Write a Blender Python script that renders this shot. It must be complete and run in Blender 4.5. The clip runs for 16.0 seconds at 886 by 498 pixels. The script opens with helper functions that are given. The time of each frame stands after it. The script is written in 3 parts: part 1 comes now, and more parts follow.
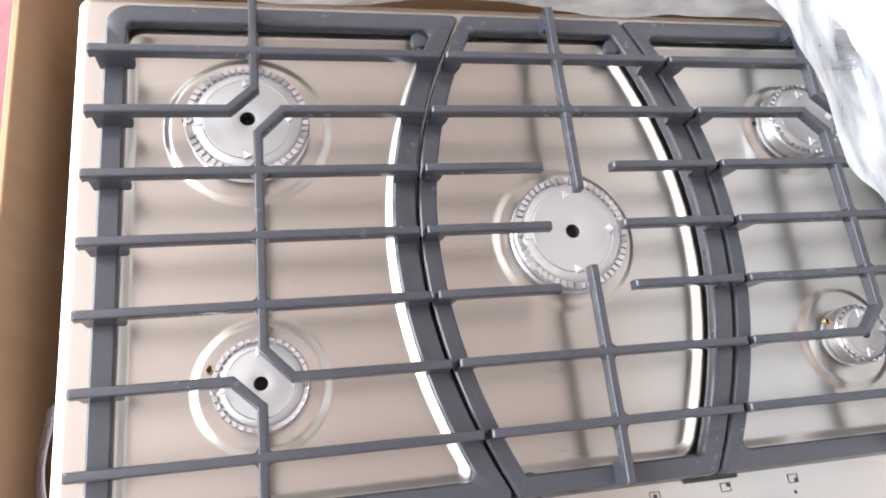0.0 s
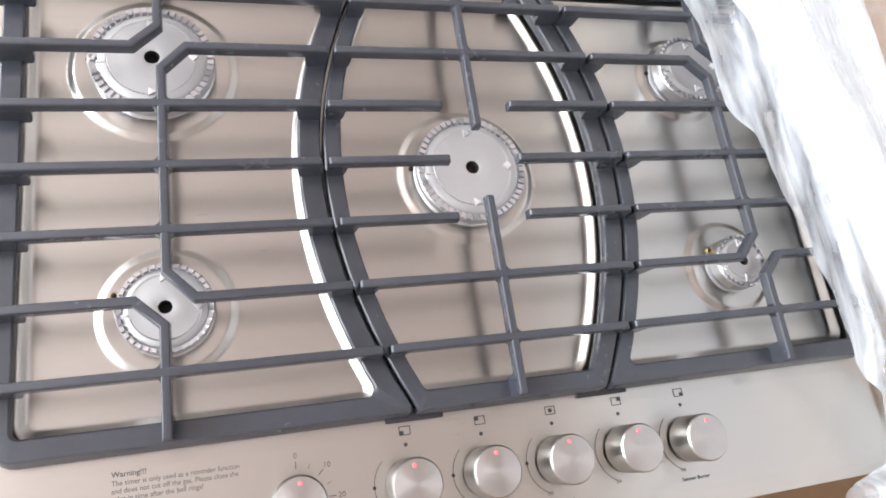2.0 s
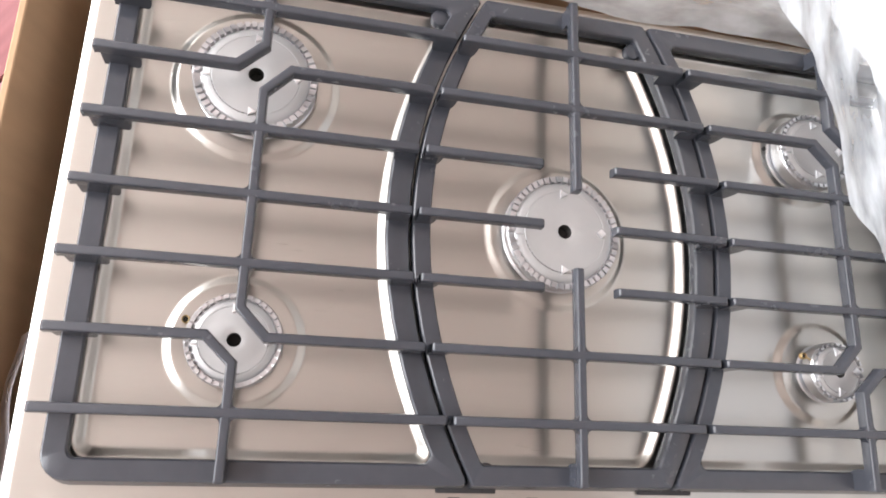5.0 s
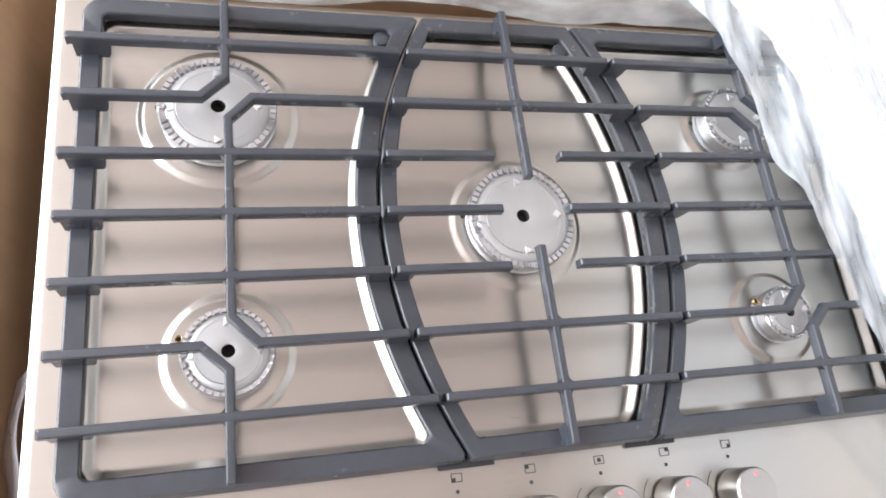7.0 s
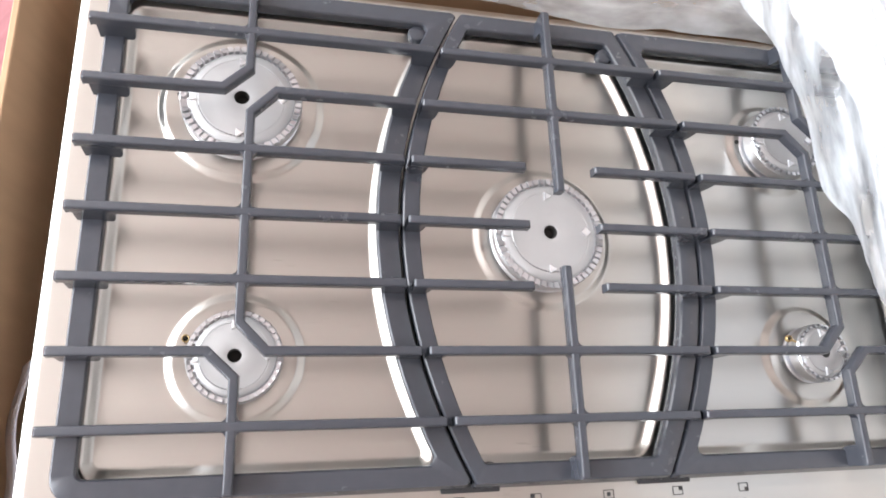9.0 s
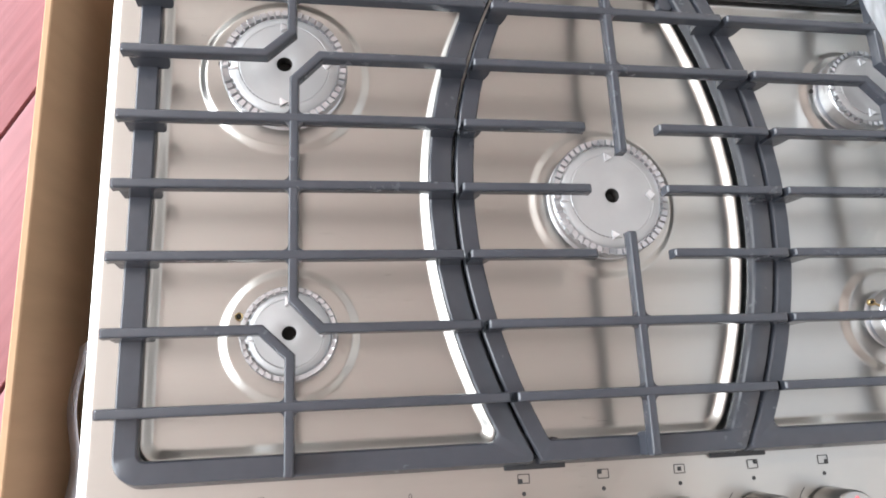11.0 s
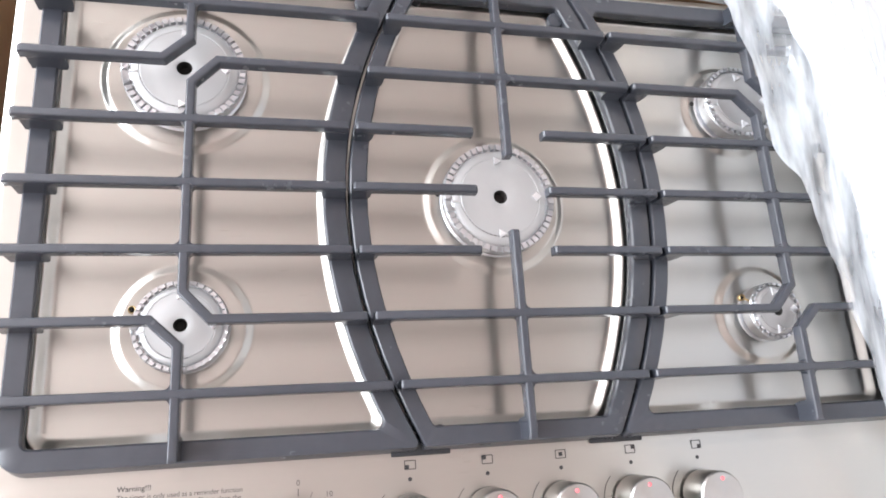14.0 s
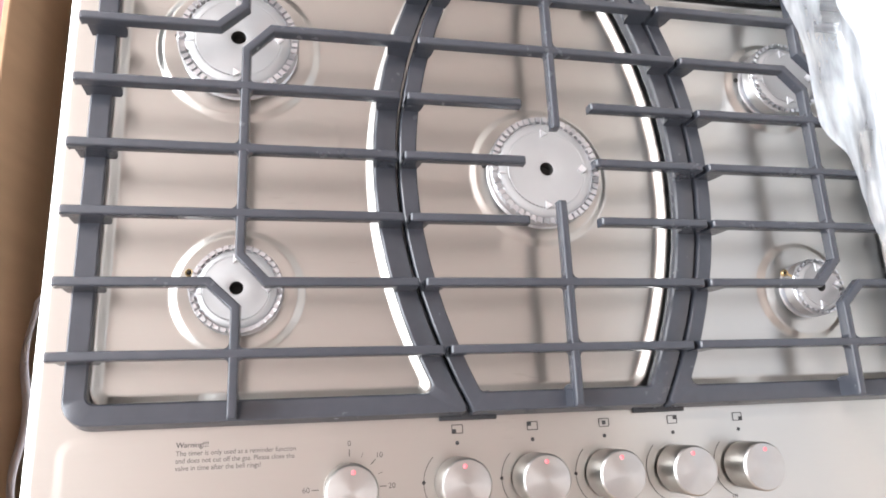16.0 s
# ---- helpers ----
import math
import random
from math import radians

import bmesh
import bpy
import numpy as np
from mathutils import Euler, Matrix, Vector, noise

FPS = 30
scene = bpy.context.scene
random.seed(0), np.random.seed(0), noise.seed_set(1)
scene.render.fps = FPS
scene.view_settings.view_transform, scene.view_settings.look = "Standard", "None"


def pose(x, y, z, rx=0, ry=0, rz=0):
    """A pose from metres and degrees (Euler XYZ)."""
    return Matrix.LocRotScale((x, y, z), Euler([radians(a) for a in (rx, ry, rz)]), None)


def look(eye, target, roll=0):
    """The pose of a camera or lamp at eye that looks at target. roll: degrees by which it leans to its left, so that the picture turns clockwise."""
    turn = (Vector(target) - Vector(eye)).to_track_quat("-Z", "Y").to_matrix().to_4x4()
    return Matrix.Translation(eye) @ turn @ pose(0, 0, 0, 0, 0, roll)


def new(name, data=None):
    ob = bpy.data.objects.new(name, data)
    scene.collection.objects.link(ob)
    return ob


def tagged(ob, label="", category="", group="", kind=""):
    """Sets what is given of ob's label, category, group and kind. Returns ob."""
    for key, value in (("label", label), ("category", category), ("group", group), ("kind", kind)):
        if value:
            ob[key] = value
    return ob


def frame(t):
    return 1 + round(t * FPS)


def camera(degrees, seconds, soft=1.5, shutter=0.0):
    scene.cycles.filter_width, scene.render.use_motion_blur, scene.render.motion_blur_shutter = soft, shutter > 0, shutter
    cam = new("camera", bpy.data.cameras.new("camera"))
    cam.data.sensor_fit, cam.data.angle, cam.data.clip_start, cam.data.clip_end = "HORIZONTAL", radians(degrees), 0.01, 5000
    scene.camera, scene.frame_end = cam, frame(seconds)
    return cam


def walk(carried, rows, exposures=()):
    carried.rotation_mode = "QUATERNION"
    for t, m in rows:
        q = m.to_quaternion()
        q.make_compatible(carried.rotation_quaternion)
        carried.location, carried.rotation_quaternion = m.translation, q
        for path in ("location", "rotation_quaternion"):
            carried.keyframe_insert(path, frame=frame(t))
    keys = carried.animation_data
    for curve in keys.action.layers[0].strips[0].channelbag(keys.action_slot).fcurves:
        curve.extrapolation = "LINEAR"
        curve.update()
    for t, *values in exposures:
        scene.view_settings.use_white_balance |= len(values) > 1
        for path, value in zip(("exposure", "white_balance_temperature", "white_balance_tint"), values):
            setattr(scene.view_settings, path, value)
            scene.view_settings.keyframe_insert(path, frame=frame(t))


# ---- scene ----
cam = camera(66.8, 16.0, soft=1.8)
PATH = [
    (0, (-0.248, -0.177, 0.555), (0.181, 0.402, -1.311), 32.2),
    (0.5, (-0.231, -0.177, 0.565), (0.27, 0.418, -1.277), 34.3),
    (1, (-0.212, -0.184, 0.57), (0.329, 0.393, -1.267), 37.4),
    (1.5, (-0.211, -0.205, 0.577), (0.328, 0.404, -1.251), 36.0),
    (2, (-0.217, -0.248, 0.572), (0.354, 0.313, -1.261), 39.5),
    (2.5, (-0.229, -0.285, 0.572), (0.384, 0.195, -1.271), 45.4),
    (3, (-0.224, -0.285, 0.582), (0.422, 0.238, -1.237), 45.8),
    (3.5, (-0.216, -0.245, 0.587), (0.382, 0.34, -1.229), 44.4),
    (4, (-0.219, -0.215, 0.578), (0.281, 0.37, -1.269), 43.0),
    (4.5, (-0.232, -0.187, 0.559), (0.206, 0.38, -1.308), 41.4),
    (4.7, (-0.234, -0.171, 0.559), (0.185, 0.334, -1.33), 43.5),
    (6.8, (-0.251, -0.216, 0.579), (0.256, 0.42, -1.248), 34.6),
    (7, (-0.253, -0.227, 0.581), (0.28, 0.408, -1.239), 35.6),
    (7.5, (-0.249, -0.262, 0.579), (0.322, 0.315, -1.248), 38.1),
    (8, (-0.255, -0.275, 0.577), (0.325, 0.245, -1.265), 41.4),
    (8.5, (-0.26, -0.244, 0.576), (0.273, 0.357, -1.256), 38.4),
    (9, (-0.241, -0.187, 0.57), (0.213, 0.381, -1.293), 38.6),
    (9.2, (-0.234, -0.172, 0.564), (0.21, 0.374, -1.307), 39.5),
    (11.3, (-0.257, -0.174, 0.541), (0.063, 0.286, -1.379), 32.3),
    (11.5, (-0.261, -0.196, 0.539), (0.052, 0.257, -1.384), 30.9),
    (12, (-0.249, -0.239, 0.541), (0.095, 0.161, -1.388), 34.6),
    (12.5, (-0.231, -0.232, 0.547), (0.189, 0.181, -1.364), 39.8),
    (13, (-0.217, -0.209, 0.557), (0.21, 0.252, -1.341), 39.8),
    (13.5, (-0.201, -0.195, 0.571), (0.282, 0.29, -1.308), 42.9),
    (14, (-0.198, -0.203, 0.577), (0.262, 0.314, -1.3), 40.0),
    (14.5, (-0.199, -0.21, 0.576), (0.26, 0.298, -1.304), 40.3),
    (15, (-0.209, -0.21, 0.573), (0.231, 0.294, -1.312), 39.9),
    (15.5, (-0.218, -0.214, 0.568), (0.213, 0.281, -1.321), 40.2),
    (16, (-0.229, -0.22, 0.574), (0.191, 0.266, -1.32), 40.0),
]
# the clip's own brightness drifts a little on the way
EXPOSURES = [(0, 0.60, 6620, 10), (0.5, 0.58, 6560, 9), (1.0, 0.60, 6570, 10), (1.5, 0.50, 6570, 10), (2.5, 0.37, 6570, 10), (3.0, 0.37, 6580, 9), (3.5, 0.27, 6560, 9), (4.0, 0.20, 6720, 11), (4.7, 0.28, 6900, 12), (7, 0.49, 6550, 9), (7.5, 0.49, 6600, 9), (8, 0.50, 6560, 9), (9, 0.52, 6620, 10), (11.5, 0.30, 6450, 7), (12, 0.38, 6360, 7), (12.5, 0.56, 6280, 8), (13.0, 0.64, 6360, 8), (13.5, 0.62, 6400, 9), (14.5, 0.50, 6620, 10), (16, 0.58, 6620, 10)]
walk(cam, [(t, look(eye, target, roll)) for t, eye, target, roll in PATH], EXPOSURES)

# ---- world, sun, lights ----
FLOOR = -0.15
world = bpy.data.worlds.new("world")
scene.world = world
world.use_nodes = True
wn = world.node_tree.nodes
sky = wn.new("ShaderNodeTexSky")
sky.sky_type, sky.sun_disc = "NISHITA", False
sky.sun_elevation, sky.sun_rotation = radians(40), radians(-70)
world.node_tree.links.new(sky.outputs[0], wn["Background"].inputs[0])
wn["Background"].inputs[1].default_value = 0.12


def window_light(name, place, aim, wide, high, watts, colour):
    """Daylight that enters by a window's opening."""
    lamp = bpy.data.lights.new(name, "AREA")
    lamp.shape, lamp.size, lamp.size_y, lamp.energy, lamp.color = "RECTANGLE", wide, high, watts, colour
    ob = new(name, lamp)
    ob.matrix_world = look(place, aim)
    return ob


window_light("window_light_west", (-2.64, 0.50, 1.35), (0.0, 0.50, 1.30), 3.8, 2.1, 240, (0.90, 0.935, 1.0))
window_light("window_light_east", (1.39, 0.10, 1.80), (0.0, 0.10, 1.70), 1.6, 1.2, 4.6, (0.94, 0.955, 1.0))


# ---- materials ----
def material(name, colour, rough=0.5, metal=0.0, grain=0.0, scale=40.0, bump=0.0, stretch=(1, 1, 1), spread=0.12, rspread=0.0, spec=0.5):
    """A surface with colour variation at two scales, uneven gloss and fine relief."""
    m = bpy.data.materials.new(name)
    m.use_nodes = True
    n, l = m.node_tree.nodes, m.node_tree.links
    b = n["Principled BSDF"]
    b.inputs["Metallic"].default_value = metal
    b.inputs["Specular IOR Level"].default_value = spec
    tc = n.new("ShaderNodeTexCoord")
    mp = n.new("ShaderNodeMapping")
    mp.inputs["Scale"].default_value = stretch
    l.new(tc.outputs["Object"], mp.inputs[0])
    fine, broad = n.new("ShaderNodeTexNoise"), n.new("ShaderNodeTexNoise")
    fine.inputs["Scale"].default_value, fine.inputs["Detail"].default_value = scale, 6
    broad.inputs["Scale"].default_value, broad.inputs["Detail"].default_value = scale / 9, 3
    l.new(mp.outputs[0], fine.inputs[0])
    l.new(tc.outputs["Object"], broad.inputs[0])
    add = n.new("ShaderNodeMath")
    add.operation = "ADD"
    l.new(fine.outputs[0], add.inputs[0])
    l.new(broad.outputs[0], add.inputs[1])
    ramp = n.new("ShaderNodeMapRange")
    ramp.inputs["From Min"].default_value, ramp.inputs["From Max"].default_value = 0.6, 1.4
    ramp.inputs["To Min"].default_value, ramp.inputs["To Max"].default_value = 1 - spread, 1 + spread
    l.new(add.outputs[0], ramp.inputs[0])
    mul = n.new("ShaderNodeVectorMath")
    mul.operation = "SCALE"
    mul.inputs[0].default_value = colour
    l.new(ramp.outputs[0], mul.inputs["Scale"])
    l.new(mul.outputs[0], b.inputs["Base Color"])
    rr = n.new("ShaderNodeMapRange")
    rr.inputs["From Min"].default_value, rr.inputs["From Max"].default_value = 0.6, 1.4
    rr.inputs["To Min"].default_value, rr.inputs["To Max"].default_value = max(rough - rspread, 0.02), rough + rspread
    l.new(add.outputs[0], rr.inputs[0])
    l.new(rr.outputs[0], b.inputs["Roughness"])
    if bump:
        bp = n.new("ShaderNodeBump")
        bp.inputs["Strength"].default_value, bp.inputs["Distance"].default_value = 1.0, bump
        l.new(fine.outputs[0], bp.inputs["Height"])
        l.new(bp.outputs[0], b.inputs["Normal"])
    return m


def tangent(m, direction, amount):
    """Brushed metal: the gloss spreads along direction, a vector, or round z for None."""
    n, l = m.node_tree.nodes, m.node_tree.links
    b = n["Principled BSDF"]
    b.inputs["Anisotropic"].default_value = amount
    if direction:
        c = n.new("ShaderNodeCombineXYZ")
        for k in range(3):
            c.inputs[k].default_value = direction[k]
        l.new(c.outputs[0], b.inputs["Tangent"])
    else:
        c = n.new("ShaderNodeTangent")
        c.direction_type, c.axis = "RADIAL", "Z"
        b.inputs["Anisotropic Rotation"].default_value = 0.25
        l.new(c.outputs[0], b.inputs["Tangent"])
    return m


def scuffed(m, colour, scale, level):
    """Sparse small scuffs where the surface has been rubbed."""
    n, l = m.node_tree.nodes, m.node_tree.links
    b = n["Principled BSDF"]
    old = b.inputs["Base Color"].links[0].from_socket
    tc, nt = n.new("ShaderNodeTexCoord"), n.new("ShaderNodeTexNoise")
    nt.inputs["Scale"].default_value, nt.inputs["Detail"].default_value, nt.inputs["Roughness"].default_value = scale, 9, 0.68
    l.new(tc.outputs["Object"], nt.inputs[0])
    mr, mix = n.new("ShaderNodeMapRange"), n.new("ShaderNodeMix")
    mr.inputs["From Min"].default_value, mr.inputs["From Max"].default_value = level, level + 0.05
    mr.inputs["To Max"].default_value = 0.8
    mix.data_type = "RGBA"
    mix.inputs[7].default_value = colour
    l.new(nt.outputs[0], mr.inputs[0])
    l.new(mr.outputs[0], mix.inputs[0])
    l.new(old, mix.inputs[6])
    l.new(mix.outputs[2], b.inputs["Base Color"])


STEEL = tangent(material("brushed_steel", (0.477, 0.467, 0.441), 0.30, 1.0, scale=60, stretch=(0.5, 40, 1), spread=0.028, rspread=0.030), (0, 1, 0), 0.75)
KNOB_SIDE = material("turned_steel", (0.42, 0.413, 0.395), 0.35, 1.0, scale=90, stretch=(1, 1, 0.1), spread=0.04, rspread=0.04)
KNOB_TOP = tangent(material("spun_steel", (0.44, 0.432, 0.42), 0.32, 1.0, scale=200, spread=0.04, rspread=0.05), None, 0.85)
ALUMINIUM = material("cast_aluminium", (0.56, 0.57, 0.59), 0.36, 1.0, scale=220, spread=0.08, rspread=0.08, bump=0.00012)
ALU_DISC = material("pressed_aluminium", (0.43, 0.435, 0.44), 0.58, 0.8, scale=150, spread=0.05, rspread=0.06, bump=0.00004)
# paler copy of the cast aluminium; the highlight on small parts is in its colour
GLINT_ALUMINIUM = material("polished_aluminium", (0.80, 0.81, 0.83), 0.38, 1.0, scale=200, spread=0.04)
IRON = material("enamelled_cast_iron", (0.039, 0.043, 0.053), 0.24, 0.0, scale=120, spread=0.09, rspread=0.05, spec=0.5)
scuffed(IRON, (0.14, 0.14, 0.15, 1), 26.0, 0.725)
RUBBER = material("black_rubber", (0.02, 0.02, 0.022), 0.7, scale=120, spread=0.1)
# near-black for tray and subfloor; in bores and slots it paints their shade
DARK_AND_SHADE = material("dark_bore", (0.03, 0.028, 0.026), 0.8, scale=100)
BRASS = material("brass", (0.52, 0.39, 0.20), 0.35, 1.0, scale=200, spread=0.1)
INK = material("printed_ink", (0.03, 0.03, 0.032), 0.6, scale=300, spread=0.1)
# grey of the lettering, also used to paint the shade of the burner discs' groove
GREY_PRINT_SHADE = material("grey_print", (0.10, 0.095, 0.09), 0.6, scale=300, spread=0.1)
RED = material("red_marker", (0.70, 0.17, 0.19), 0.45, scale=300, spread=0.06)
CARD = material("corrugated_cardboard", (0.42, 0.275, 0.165), 0.85, scale=70, stretch=(1, 1, 0.12), spread=0.09, bump=0.0002)
WALL = material("wall_paint", (0.62, 0.60, 0.57), 0.8, scale=8, spread=0.04, bump=0.0004)
CEIL = material("ceiling_paint", (0.62, 0.577, 0.540), 0.85, scale=8, spread=0.03, bump=0.0004)
FRAME_PAINT = material("white_gloss_paint", (0.8, 0.8, 0.78), 0.35, scale=20, spread=0.03)
PLANK = material("red_painted_plank", (0.30, 0.125, 0.14), 0.5, scale=30, stretch=(0.15, 4, 1), spread=0.25, rspread=0.12, bump=0.0006)
GLASS = bpy.data.materials.new("window_glass")
GLASS.use_nodes = True
GLASS.node_tree.nodes["Principled BSDF"].inputs["Transmission Weight"].default_value = 1.0
GLASS.node_tree.nodes["Principled BSDF"].inputs["Roughness"].default_value = 0.0


def film_material(name, clear, seed, pale, gloss_ior, tint=(0.92, 0.97, 1.0), swing=0.11, stretch=(1, 1, 1)):
    """Thin polythene: mostly clear, cloudy in folds, glossy."""
    m = bpy.data.materials.new(name)
    m.use_nodes = True
    n, l = m.node_tree.nodes, m.node_tree.links
    out = n["Material Output"]
    n.remove(n["Principled BSDF"])
    tc = n.new("ShaderNodeTexCoord")
    noise_tex = n.new("ShaderNodeTexNoise")
    noise_tex.inputs["Scale"].default_value, noise_tex.inputs["Detail"].default_value = 9 + seed, 5
    mp = n.new("ShaderNodeMapping")
    mp.inputs["Scale"].default_value = stretch
    l.new(tc.outputs["Object"], mp.inputs[0])
    l.new(mp.outputs[0], noise_tex.inputs[0])
    fac = n.new("ShaderNodeMapRange")
    fac.inputs["From Min"].default_value, fac.inputs["From Max"].default_value = 0.35, 0.65
    fac.inputs["To Min"].default_value, fac.inputs["To Max"].default_value = max(clear - swing, 0.0), min(clear + swing, 1.0)
    l.new(noise_tex.outputs[0], fac.inputs[0])
    white, through_light, clearn, gloss = (n.new("ShaderNodeBsdf" + k) for k in ("Diffuse", "Translucent", "Transparent", "Glossy"))
    white.inputs[0].default_value = (*(pale * c for c in tint), 1)
    through_light.inputs[0].default_value = (*(pale * c for c in tint), 1)
    gloss.inputs["Roughness"].default_value = 0.16
    cloudy, sheet, shiny = n.new("ShaderNodeMixShader"), n.new("ShaderNodeMixShader"), n.new("ShaderNodeMixShader")
    cloudy.inputs[0].default_value = 0.40
    l.new(white.outputs[0], cloudy.inputs[1])
    l.new(through_light.outputs[0], cloudy.inputs[2])
    l.new(fac.outputs[0], sheet.inputs[0])
    l.new(cloudy.outputs[0], sheet.inputs[1])
    l.new(clearn.outputs[0], sheet.inputs[2])
    rim, power, scaled = n.new("ShaderNodeLayerWeight"), n.new("ShaderNodeMath"), n.new("ShaderNodeMath")
    power.operation, scaled.operation = "POWER", "MULTIPLY_ADD"
    power.inputs[1].default_value = 3.0
    scaled.inputs[1].default_value, scaled.inputs[2].default_value = gloss_ior - 1.0, 0.04
    l.new(rim.outputs["Facing"], power.inputs[0])
    l.new(power.outputs[0], scaled.inputs[0])
    l.new(scaled.outputs[0], shiny.inputs[0])
    l.new(sheet.outputs[0], shiny.inputs[1])
    l.new(gloss.outputs[0], shiny.inputs[2])
    l.new(shiny.outputs[0], out.inputs[0])
    return m


FILM = film_material("polythene_film", 0.04, 0, 0.97, 1.2)
FILM_CLEAR = film_material("clear_polythene_film", 0.56, 3, 0.95, 1.6, (0.86, 0.94, 1.0), 0.30, (4.5, 0.8, 1))
FILM_BACK = film_material("loose_polythene_film", 0.52, 5, 0.78, 1.45, swing=0.26, stretch=(0.7, 3.0, 1))
FILM_SIDE = film_material("thin_polythene_film", 0.48, 2, 0.62, 1.25, (0.97, 0.93, 1.0))
FILM_FLAP = film_material("creased_polythene_film", 0.66, 4, 0.92, 1.7)


# ---- helpers of this scene ----
def mesh_of(name, bm, mat, smooth=True):
    me = bpy.data.meshes.new(name)
    bmesh.ops.recalc_face_normals(bm, faces=bm.faces)
    bm.to_mesh(me)
    bm.free()
    for p in me.polygons:
        p.use_smooth = smooth
    if smooth:
        me.set_sharp_from_angle(angle=radians(32))
    me.materials.append(mat)
    return me


def part(name, bm, mat, parent, label="", smooth=True):
    ob = new(name, mesh_of(name, bm, mat, smooth))
    ob.parent = parent
    return tagged(ob, label) if label else ob


def thing(name, label, category, place=(0, 0, 0), group=""):
    ob = new(name)
    ob.empty_display_size = 0.02
    ob.location = place
    return tagged(ob, label, category, group)


def box(bm, x0, x1, y0, y1, z0, z1, bevel=0.0):
    made = bmesh.ops.create_cube(bm, size=1.0)["verts"]
    for v in made:
        v.co = Vector(((x0 + x1) / 2 + v.co.x * (x1 - x0), (y0 + y1) / 2 + v.co.y * (y1 - y0), (z0 + z1) / 2 + v.co.z * (z1 - z0)))
    if bevel:
        edges = list({e for v in made for e in v.link_edges})
        bmesh.ops.bevel(bm, geom=edges, offset=bevel, segments=2, affect="EDGES", profile=0.6)
    return bm


def boxed(name, lo, hi, mat, parent=None, bevel=0.0, label=""):
    bm = box(bmesh.new(), lo[0], hi[0], lo[1], hi[1], lo[2], hi[2], bevel)
    ob = new(name, mesh_of(name, bm, mat, bevel > 0))
    ob.parent = parent
    return tagged(ob, label) if label else ob


def lathe(bm, profile, steps=64, centre=(0, 0)):
    """Turns a profile of (radius, height) round z."""
    rings = []
    for r, z in profile:
        if r < 1e-6:
            rings.append([bm.verts.new((centre[0], centre[1], z))])
        else:
            rings.append([bm.verts.new((centre[0] + r * math.cos(2 * math.pi * k / steps), centre[1] + r * math.sin(2 * math.pi * k / steps), z)) for k in range(steps)])
    for a, b in zip(rings, rings[1:]):
        for k in range(steps):
            j = (k + 1) % steps
            if len(a) == 1 and len(b) == 1:
                continue
            if len(a) == 1:
                bm.faces.new((a[0], b[k], b[j]))
            elif len(b) == 1:
                bm.faces.new((a[k], b[0], a[j]))
            else:
                bm.faces.new((a[k], b[k], b[j], a[j]))
    return bm


def sweep(bm, path, section, closed_ends=True):
    """Carries a section of (sideways, height) along a path of (x, y, lift), mitred."""
    rings, n = [], len(path)
    pts = [Vector(p[:2]) for p in path]
    for i, p in enumerate(pts):
        a = (pts[i] - pts[i - 1]).normalized() if i else None
        b = (pts[i + 1] - pts[i]).normalized() if i < n - 1 else None
        d = ((a or b) + (b or a)).normalized()
        side = Vector((d.y, -d.x))
        k = 1.0 / max(0.5, d.dot(a or b))
        rings.append([bm.verts.new((p.x + side.x * s * k, p.y + side.y * s * k, z + path[i][2])) for s, z in section])
    m = len(section)
    for a, b in zip(rings, rings[1:]):
        for k in range(m):
            bm.faces.new((a[k], a[(k + 1) % m], b[(k + 1) % m], b[k]))
    if closed_ends:
        bm.faces.new(rings[0])
        bm.faces.new(rings[-1][::-1])
    return bm


def fillet(points, radii, steps=6):
    """Rounds the corners of a closed outline; the radius 0 keeps a point as it is."""
    out, n = [], len(points)
    for i in range(n):
        p, r = Vector(points[i]), radii[i]
        if r <= 0:
            out.append(p)
            continue
        a, b = (Vector(points[i - 1]) - p).normalized(), (Vector(points[(i + 1) % n]) - p).normalized()
        half = a.angle(b) / 2
        t = r / math.tan(half)
        c = p + (a + b).normalized() * (r / math.sin(half))
        s, e = p + a * t - c, p + b * t - c
        turn = s.angle(e)
        for k in range(steps + 1):
            f = k / steps
            out.append(c + (s * math.sin((1 - f) * turn) + e * math.sin(f * turn)) / math.sin(turn))
    return out


# ---- the plan of the cooktop ----
P, A, A_EAST = 0.0556, 0.2752, 0.2742           # pitch of the grate bars; distance of the side burners from the middle
TOP, UNDER = 0.043, 0.0325        # top and underside of the bars
FRAME_TOP, FRAME_LOW, SKIRT = 0.019, 0.0068, 0.0036
PLATE = (-0.427, 0.428, -0.333, 0.248)
PAN = -0.0060
FIELD = 0.0005                   # height of the raised control field


def seam_w(y):
    return -0.1440 + 1.22 * y * y


def seam_e(y):
    return 0.1475 - 1.20 * y * y


# place, head radius, embossed ring radius
BURNERS = [(-0.2835, 0.1155, 0.0525, 0.0725, "large"), (-0.278, -0.1115, 0.0375, 0.0555, "medium"), (-0.0025, 0.0020, 0.0540, 0.0700, "large central"),
           (0.2715, 0.1135, 0.0405, 0.0535, "medium"), (0.2685, -0.1105, 0.0280, 0.0505, "small")]


# ---- the cooktop's plate ----
cooktop = thing("gas_cooktop", "brushed stainless steel five-burner gas cooktop lying in its opened carton", "cooktop")


